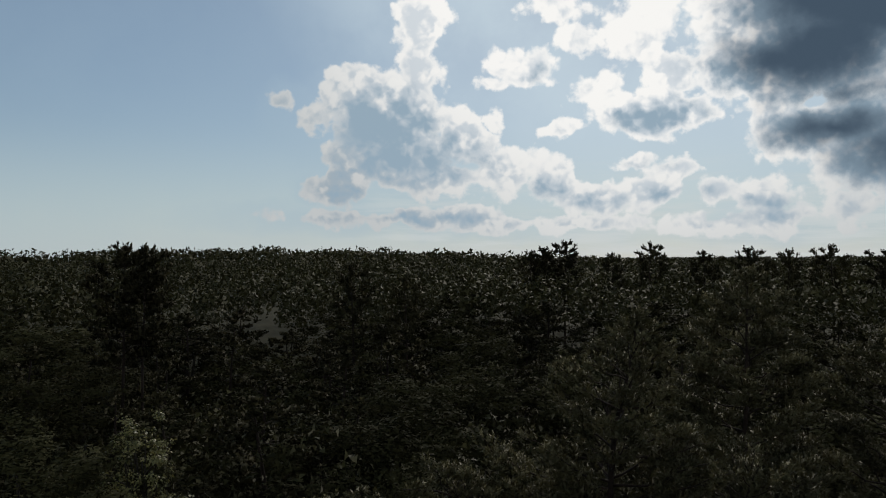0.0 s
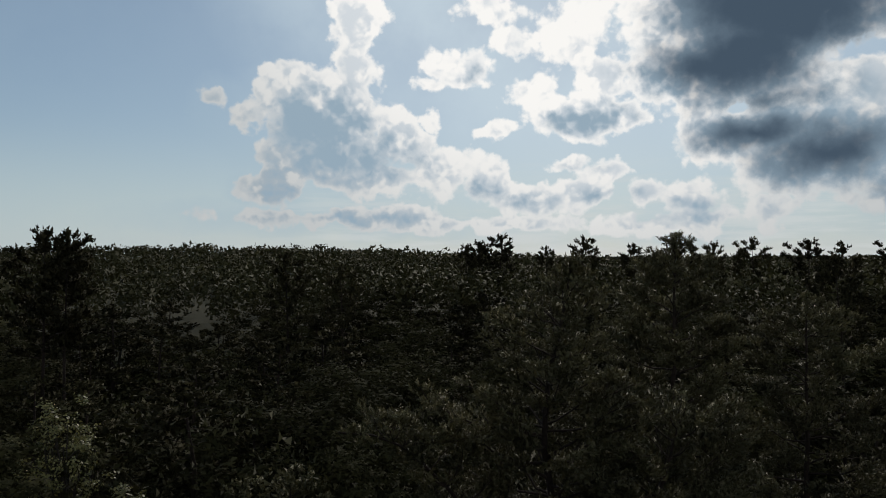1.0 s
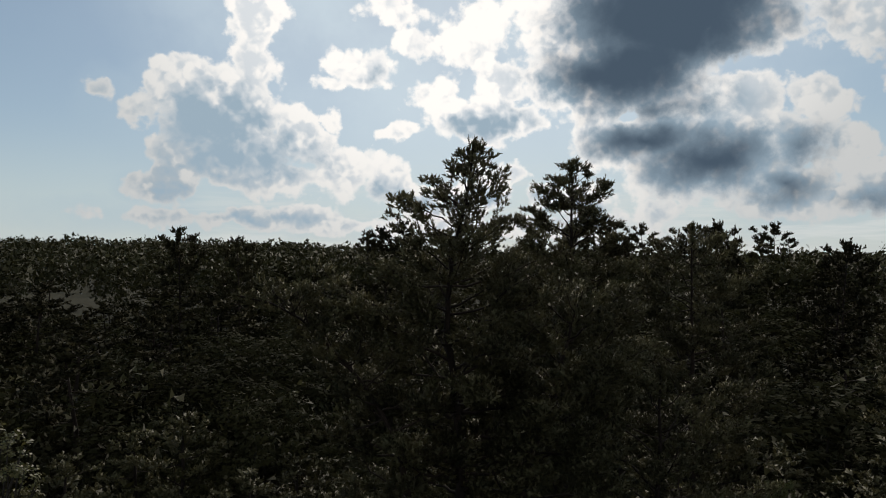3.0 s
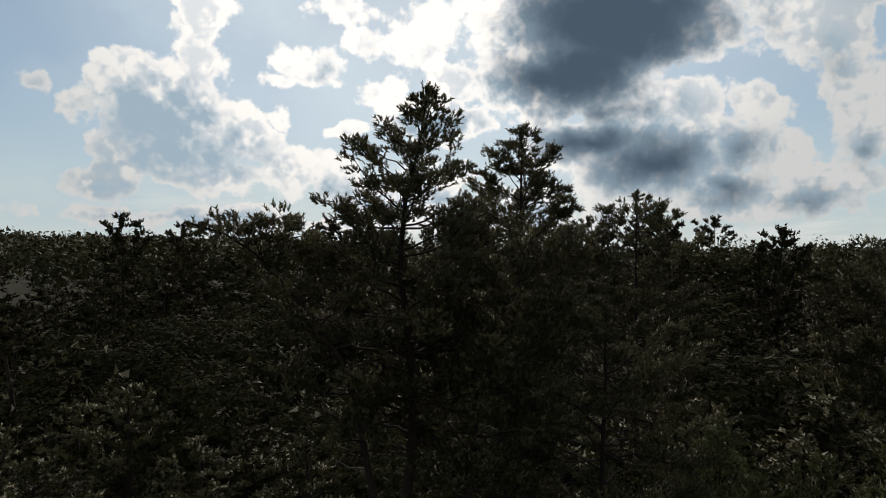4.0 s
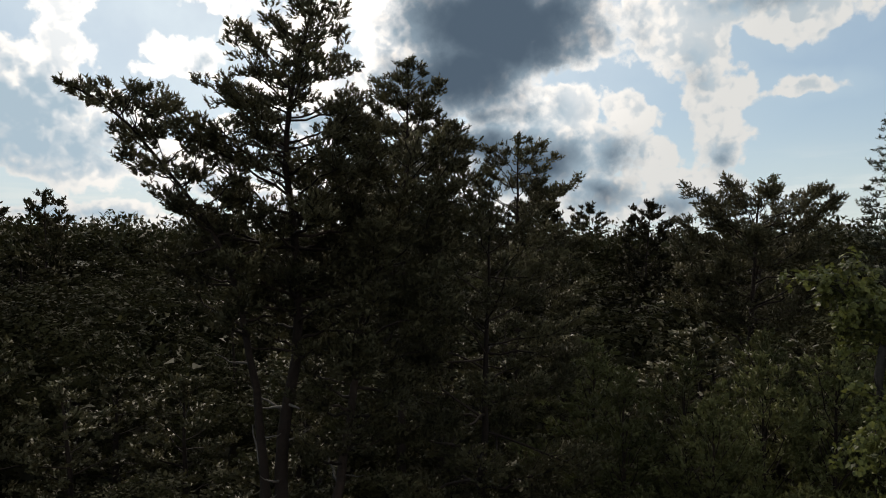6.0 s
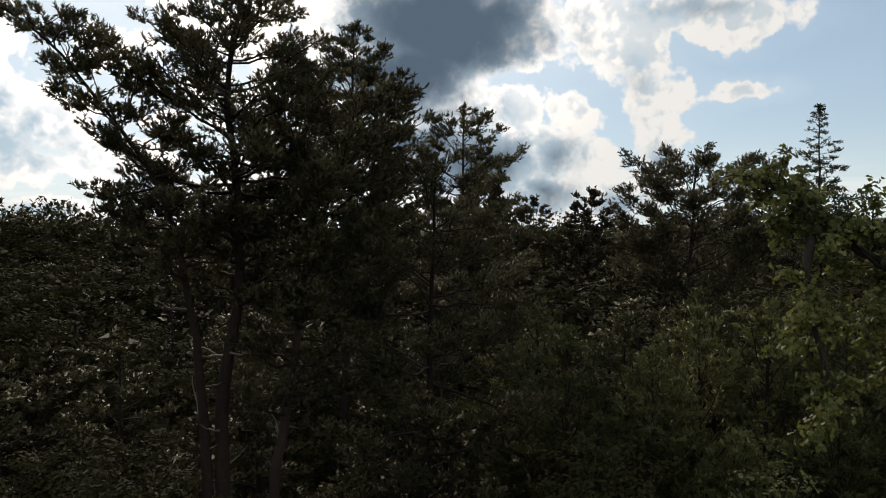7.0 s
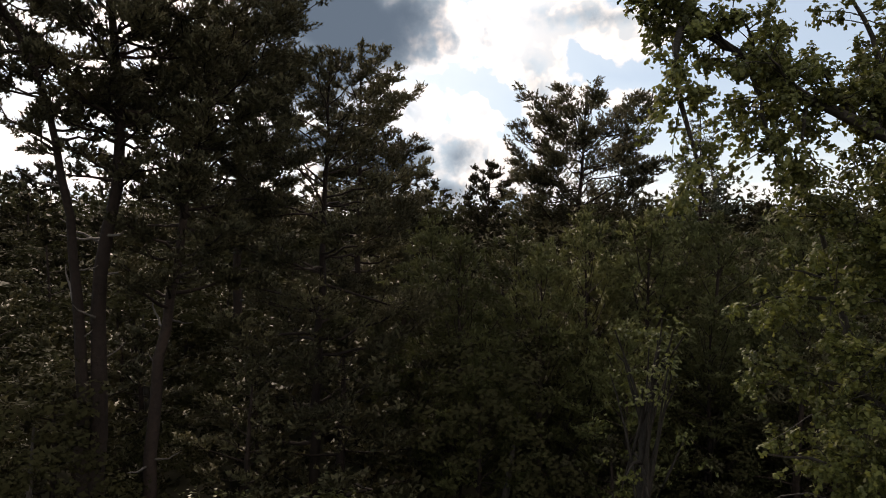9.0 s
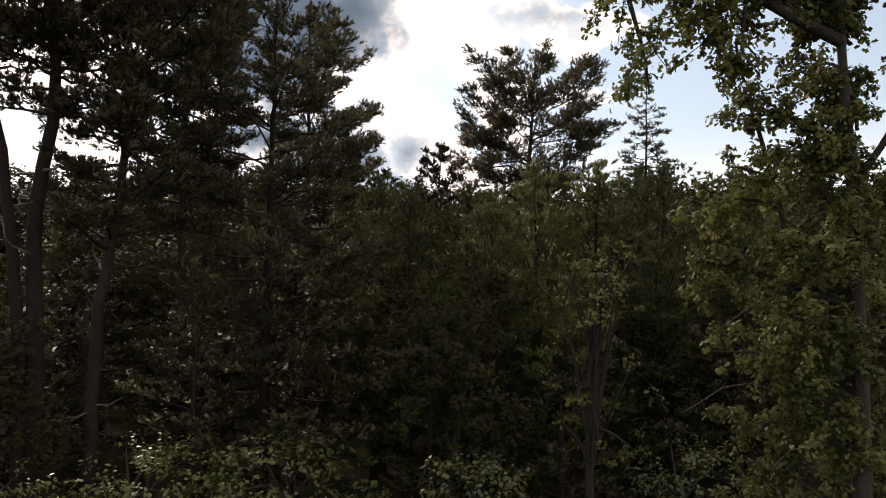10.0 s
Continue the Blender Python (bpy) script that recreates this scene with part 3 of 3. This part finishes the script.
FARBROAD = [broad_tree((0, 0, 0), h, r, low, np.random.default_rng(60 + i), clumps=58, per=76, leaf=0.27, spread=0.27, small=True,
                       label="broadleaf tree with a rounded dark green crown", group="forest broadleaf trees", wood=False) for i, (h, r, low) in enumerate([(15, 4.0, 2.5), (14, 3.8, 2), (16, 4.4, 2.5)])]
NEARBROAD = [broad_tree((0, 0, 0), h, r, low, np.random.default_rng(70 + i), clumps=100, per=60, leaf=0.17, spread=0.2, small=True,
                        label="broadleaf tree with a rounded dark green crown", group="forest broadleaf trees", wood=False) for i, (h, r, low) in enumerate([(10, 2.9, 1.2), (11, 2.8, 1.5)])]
BUSHES = [broad_tree((0, 0, 0), h, r, low, np.random.default_rng(75 + i), clumps=80, per=22, leaf=0.12, spread=0.17, leafmat=SHRUB, name="bush",
                     label="leafy green bush in the shade of the trees", group="undergrowth bushes") for i, (h, r, low) in enumerate([(4, 1.9, 0.5), (5, 1.9, 0.8), (3, 1.8, 0.3)])]
YOUNGPINE = [pine([(0, 0, 0), (0.1, 0, h * 0.5), (0, 0.1, h)], [(2.0, r * 0.9), (h * 0.45, r * 1.1), (h * 0.8, r * 0.85), (h * 0.94, r * 0.5), (h, 0.25)], 44, np.random.default_rng(80 + i), girth=0.12, tuft=0.26, blades=7, twig_rate=9,
                  density=0.72, leafmat=YOUNG, brush=0.12, label="young pine with bushy light green shoots", group="young pines", rise=(65, 25), split_limbs=False, twigs=False) for i, (h, r) in enumerate([(11.5, 2.5), (11, 2.3)])]
HEIGHT, used = {}, set()


def plant(kind, x, y, top, rng, wide=1.0):
    """A copy of one of the kinds, its tip at height top over the zero level."""
    src = kind[int(rng.integers(len(kind)))]
    if src.name not in HEIGHT:
        HEIGHT[src.name] = max(v.co.z for c in src.children for v in c.data.vertices)
    z = gz_at(x, y)
    tall = (top - z) / HEIGHT[src.name]
    w = tall * wide * rng.uniform(0.85, 1.15)
    turn = Euler((0, 0, rng.uniform(0, 6.28)))
    if src.name not in used:
        used.add(src.name)
        src.matrix_basis = Matrix.LocRotScale((x, y, z), turn, (w, w, tall))
        return src
    old = src.scale
    return copy_thing(src, Matrix.LocRotScale((x, y, z), turn, (w / old.x, w / old.y, tall / old.z)))


prng = np.random.default_rng(5)
# single tall ones that break the skyline
for x, y, top, wide in [(56.5, 64.5, 22.4, 0.8), (41.5, 63, 24.2, 0.8), (-14.4, 102, 25.0, 0.9), (-6, 92, 23.4, 0.9), (-31.4, 72.5, 27.2, 0.75), (-33.4, 72, 27.4, 0.75),
                        (25, 161, 29.4, 0.9), (21, 163, 28.0, 1.0), (17.5, 165, 27.2, 0.8), (42, 155, 28.8, 0.9), (35, 158, 26.5, 0.8), (57, 138, 27.4, 0.8), (63, 136, 26.9, 0.8),
                        (70, 133, 27.7, 0.8), (78, 128, 27.2, 0.8), (84, 127, 26.6, 0.8), (92, 122, 27.4, 0.8), (50, 143, 26.7, 0.9)]:
    plant(SKYPINE, x, y, top, prng, wide)
# thicket of young pines
for x, y, top in [(17.6, 17.0, 11.2), (20.2, 17.4, 12.4), (22.6, 16.4, 12.6), (24.8, 15.0, 12.5), (19.6, 20.2, 12.0), (16.4, 20.0, 11.6), (23.0, 19.6, 12.9), (26.2, 12.4, 12.0), (27.0, 17.6, 12.8), (17.8, 23.4, 12.4), (28.6, 14.2, 12.6),
                  (15.2, 17.4, 8.5), (18.6, 14.4, 8.8), (21.5, 13.2, 9.5), (23.8, 10.8, 10.0)]:
    plant(YOUNGPINE, x, y, top, prng)


# ---- the oak beside the camera ----
def oak_tree():
    rng = np.random.default_rng(90)
    thing = new("oak_tree")
    base = np.array([13.3, 4.2, 0])
    thing.location = base
    tagged(thing, "oak with lobed yellow-green leaves and an arching bough", "oak tree")
    stem = smooth_line(np.array([(13.3, 4.2, 0), (13.2, 4.3, 6), (13.1, 4.4, 10), (12.9, 4.5, 12.7), (12.9, 4.2, 16)]) - base, 18)
    part("trunk", mesh_of("trunk", *tube(stem, np.linspace(0.2, 0.03, 18), 9), OAK_BARK, True), thing)
    limbs = [  # each from the stem outward
        [(12.9, 4.5, 12.4), (11.8, 5.3, 13.0), (10.9, 6.1, 13.8), (10.3, 6.7, 14.4), (9.9, 7.15, 15.1)],
        [(10.3, 6.7, 14.4), (9.75, 6.5, 13.6), (9.65, 6.4, 13.0), (9.8, 6.25, 12.2), (9.9, 6.15, 11.4)],
        [(10.9, 6.0, 13.7), (10.8, 5.8, 13.1), (10.9, 5.65, 12.2)],
        [(11.6, 5.4, 13.1), (11.4, 5.4, 12.7), (11.5, 5.3, 11.9)],
        [(11.8, 5.3, 13.0), (11.3, 6.0, 13.2), (11.0, 6.5, 12.9)],
        [(12.9, 4.5, 12.9), (12.5, 5.0, 14.4), (11.9, 5.4, 15.4)],
        [(12.9, 4.3, 14.0), (13.2, 4.9, 15.0), (13.4, 5.4, 15.6)],
        [(13.25, 4.3, 5), (13.4, 5.3, 8), (13.6, 6.0, 10.7), (12.9, 6.1, 12.0)],
        [(13.1, 4.4, 9.6), (12.6, 5.4, 10.3), (12.0, 6.3, 10.7)],
        [(13.2, 4.3, 8.0), (12.5, 5.8, 8.8), (11.7, 6.9, 9.1)],
        [(13.2, 4.3, 6.6), (12.6, 5.8, 7.4), (12.0, 6.8, 7.5)],
        [(13.2, 4.3, 5.4), (12.8, 5.6, 6.2), (12.3, 6.6, 6.1)],
        [(13.5, 5.8, 9.8), (12.9, 6.5, 9.9), (12.4, 6.9, 9.7)],
        [(13.4, 5.4, 8.2), (13.4, 6.4, 8.6), (13.2, 7.2, 8.4)],
        [(13.6, 6.0, 10.5), (14.0, 6.5, 10.2), (14.3, 6.9, 9.5)],
        [(13.1, 4.4, 10.5), (12.8, 5.2, 11.4), (12.5, 6.0, 11.7)],
        [(13.15, 4.35, 9.0), (14.0, 4.0, 10.0), (14.8, 3.8, 10.8)],
        [(13.2, 4.3, 7.4), (14.0, 5.0, 7.6), (14.5, 5.4, 7.3)],
        [(13.0, 4.4, 11.5), (13.6, 4.9, 12.2), (14.0, 5.6, 12.4)],
        [(13.2, 4.3, 4.6), (12.9, 5.8, 4.8), (12.9, 6.7, 4.4)],
        [(13.2, 4.3, 7.0), (13.0, 5.2, 6.4), (12.8, 6.0, 5.4)],
        [(13.1, 4.4, 10.0), (13.5, 3.6, 11.5), (13.7, 3.0, 12.6)],
    ]
    for _ in range(26):
        end = np.array([13.1, 5.0, 8.4]) + unit(rng.normal(size=3)) * [1.3, 1.3, 4.0] * rng.uniform(0.6, 1.0)
        if end[2] > 10.8 and end[0] < 12.2:
            continue
        root = np.array([13.15, 4.35, max(3.5, end[2] - rng.uniform(0.2, 1.4))])
        limbs.append([root, (root + end) / 2 + rng.normal(size=3) * 0.15, end])
    for _ in range(10):
        end = np.array([rng.uniform(12.8, 14.0), rng.uniform(4.4, 5.6), rng.uniform(10.5, 14.2)])
        root = np.array([13.0, 4.4, min(end[2] - 0.3, 12.6)])
        limbs.append([root, (root + end) / 2 + rng.normal(size=3) * 0.15, end])
    bough = smooth_line(np.array(limbs[0]), 12)
    for k in range(3, 12):
        end = bough[k] + rng.normal(size=3) * [0.35, 0.35, 0.3] + [0, 0, 0.25]
        limbs.append([bough[k - 2], (bough[k - 2] + end) / 2, end])
    for points in limbs:
        at, way = [], []
        if points[-1][2] < 11.9 and points[-1][0] > 11:
            points = [np.array(points[0]) + 0.84 * (np.array(p) - points[0]) for p in points]
        line = smooth_line(np.array(points) - base, 9)
        line[1:] += np.cumsum(rng.normal(size=(8, 3)) * 0.03, axis=0)
        length = np.linalg.norm(np.diff(line, axis=0), axis=1).sum()
        r0 = 0.014 + 0.018 * length
        s = np.linspace(0, 1, 9)
        bits = [tube(line, r0 * (1 - 0.85 * s) + 0.004, 6)]
        for j in range(int(6 + 4.5 * length)):
            g = rng.uniform(0.25, 1.0)
            p0 = np.array([np.interp(g, s, line[:, a]) for a in range(3)])
            d = unit(line[-1] - line[0]) * 0.6 + rng.normal(size=3) * [0.7, 0.7, 0.6]
            d = unit(d)
            sl = rng.uniform(0.35, 0.85)
            q = np.linspace(0, 1, 5)[:, None]
            sub = p0 + sl * (q * d - [0, 0, 0.18] * q**2) + np.cumsum(rng.normal(size=(5, 3)) * 0.025, axis=0)
            bits.append(tube(sub, 0.009 * (1 - 0.7 * q[:, 0]) + 0.002, 4))
            for t in rng.uniform(0.3, 1.0, 7):
                b0 = np.array([np.interp(t, q[:, 0], sub[:, a]) for a in range(3)])
                m = int(rng.integers(5, 9))
                o = unit(rng.normal(size=(m, 3)) + 0.5 * d)
                at.append(b0 + o * rng.uniform(0.03, 0.16, (m, 1)))
                way.append(o)
        limb = part("limb", mesh_of("limb", *joined(bits), OAK_BARK, True), thing)
        at, way = np.concatenate(at), np.concatenate(way)
        part("leaves", mesh_of("leaves", *leaves(at, way, np.full(len(at), 0.115), rng, True)[:2], OAK), limb, "lobed yellow-green oak leaves")
    for points in ([(13.1, 4.6, 8.6), (12.4, 5.4, 8.2), (11.6, 6.0, 7.6)], [(13.0, 4.8, 7.8), (12.6, 4.9, 8.4), (12.2, 4.9, 8.9)], [(13.1, 4.7, 6.6), (12.3, 5.6, 6.9), (11.7, 6.4, 6.4)],
                   [(13.2, 4.4, 9.2), (12.7, 4.6, 8.4), (12.5, 4.7, 7.6)], [(13.2, 4.5, 5.8), (12.6, 5.2, 5.6), (12.2, 5.6, 4.8)]):
        line = smooth_line(np.array(points) - base, 7) + np.cumsum(rng.normal(size=(7, 3)) * 0.03, axis=0)
        part("dead_branch", mesh_of("dead_branch", *tube(line, np.linspace(0.014, 0.004, 7), 5), DEAD, True), thing, "bare pale grey dead branch")


oak_tree()
broad_tree((14.9, 10.7, 0), 9.3, 1.3, 3.4, np.random.default_rng(91), clumps=60, per=16, leaf=0.12, leafmat=OAK, name="oak_tree", label="slim young oak with glossy leaves", lobed=True, spread=0.2)
broad_tree((-20.9, 48.3, 0), 14.8, 2.3, 5, np.random.default_rng(92), clumps=110, per=26, leaf=0.2, leafmat=BIRCH, name="birch_tree", label="birch with pale olive leaves, lighter than its neighbours", spread=0.2)
broad_tree((-11.5, 33.5, 0), 14.2, 1.6, 5, np.random.default_rng(93), clumps=80, per=26, leaf=0.16, leafmat=BIRCH, name="birch_tree", label="small birch with pale olive leaves", spread=0.2)

# ---- the wood round about ----
spots = []
frng = np.random.default_rng(21)
for ring_lo, ring_hi, gap in ((15, 30, 3.0), (30, 46, 3.9), (46, 130, 5.8)):
    for _ in range(5000):
        dist = math.sqrt(frng.uniform(ring_lo**2, ring_hi**2))
        ang = radians(frng.uniform(-36, 84))
        x, y = dist * math.sin(ang), dist * math.cos(ang)
        if all((x - p) ** 2 + (y - q) ** 2 > gap**2 for p, q in spots):
            spots.append((x, y))
for x, y in spots:
    dist, ang = math.hypot(x, y), math.degrees(math.atan2(x, y))
    most = 9.4 + 0.078 * dist
    if math.hypot(x - 13.3, y - 4.2) < 4:
        continue
    if dist < 30:
        if dist < 21:
            plant(BUSHES, x, y, frng.uniform(2.2, 5.0), frng)
        else:
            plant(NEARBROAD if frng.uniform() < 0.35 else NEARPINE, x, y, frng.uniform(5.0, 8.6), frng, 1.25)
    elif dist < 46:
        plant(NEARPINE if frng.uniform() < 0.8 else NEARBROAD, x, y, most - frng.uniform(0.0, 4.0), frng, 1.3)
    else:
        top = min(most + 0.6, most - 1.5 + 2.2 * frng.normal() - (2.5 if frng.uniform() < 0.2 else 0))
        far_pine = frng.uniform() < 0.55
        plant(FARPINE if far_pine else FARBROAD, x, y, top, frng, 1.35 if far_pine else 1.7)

# ---- far woods to the horizon ----
wr = np.random.default_rng(31)
verts, normals = [], []
for lo, hi, num, per, sz, tip in ((44, 112, 1500, 60, 0.6, 9.0), (112, 260, 2400, 110, 0.8, 20.0), (260, 600, 2200, 50, 1.9, 20.0), (600, 2500, 3000, 20, 5.0, 20.0)):
    dist = np.sqrt(wr.uniform(lo**2, hi**2, num))
    ang = np.radians(wr.uniform(-42, 88, num))
    cx, cy = dist * np.sin(ang), dist * np.cos(ang)
    tops = rise_of_ground(cx, cy) + wr.normal(tip, 1.4, num) + 1.2 * np.sin(cx * 0.02) * np.cos(cy * 0.017)
    rad_ = wr.uniform(2.6, 4.6, num) * (1 if hi < 600 else 2.2)
    d = unit(wr.normal(size=(num, per, 3)) + [0, 0, 0.5])
    d[..., 2] = np.abs(d[..., 2]) * 1.0
    c = np.stack([cx, cy, tops - 5], -1)[:, None] + d * np.stack([rad_, rad_, np.full(num, 5.0)], -1)[:, None] * wr.uniform(0.65, 1.0, (num, per, 1))
    c = c.reshape(-1, 3)
    u = wr.normal(size=c.shape)
    v = wr.normal(size=c.shape)
    s = sz * wr.uniform(0.5, 1.1, (len(c), 1))
    tri = np.stack([c - 0.5 * s * unit(u), c + 0.5 * s * unit(u), c + s * unit(v)], 1)
    verts.append(tri.reshape(-1, 3))
    normals.append(np.repeat(unit(d + 0.3 * wr.normal(size=d.shape)).reshape(-1, 3), 3, axis=0))
woods_v = np.concatenate(verts)
far_woods = new("far_woods", mesh_of("far_woods", woods_v, np.arange(len(woods_v)).reshape(-1, 3), FAR, normals=np.concatenate(normals)))
tagged(far_woods, "distant dark green mixed woodland canopy reaching the horizon", "forest", kind="stuff")
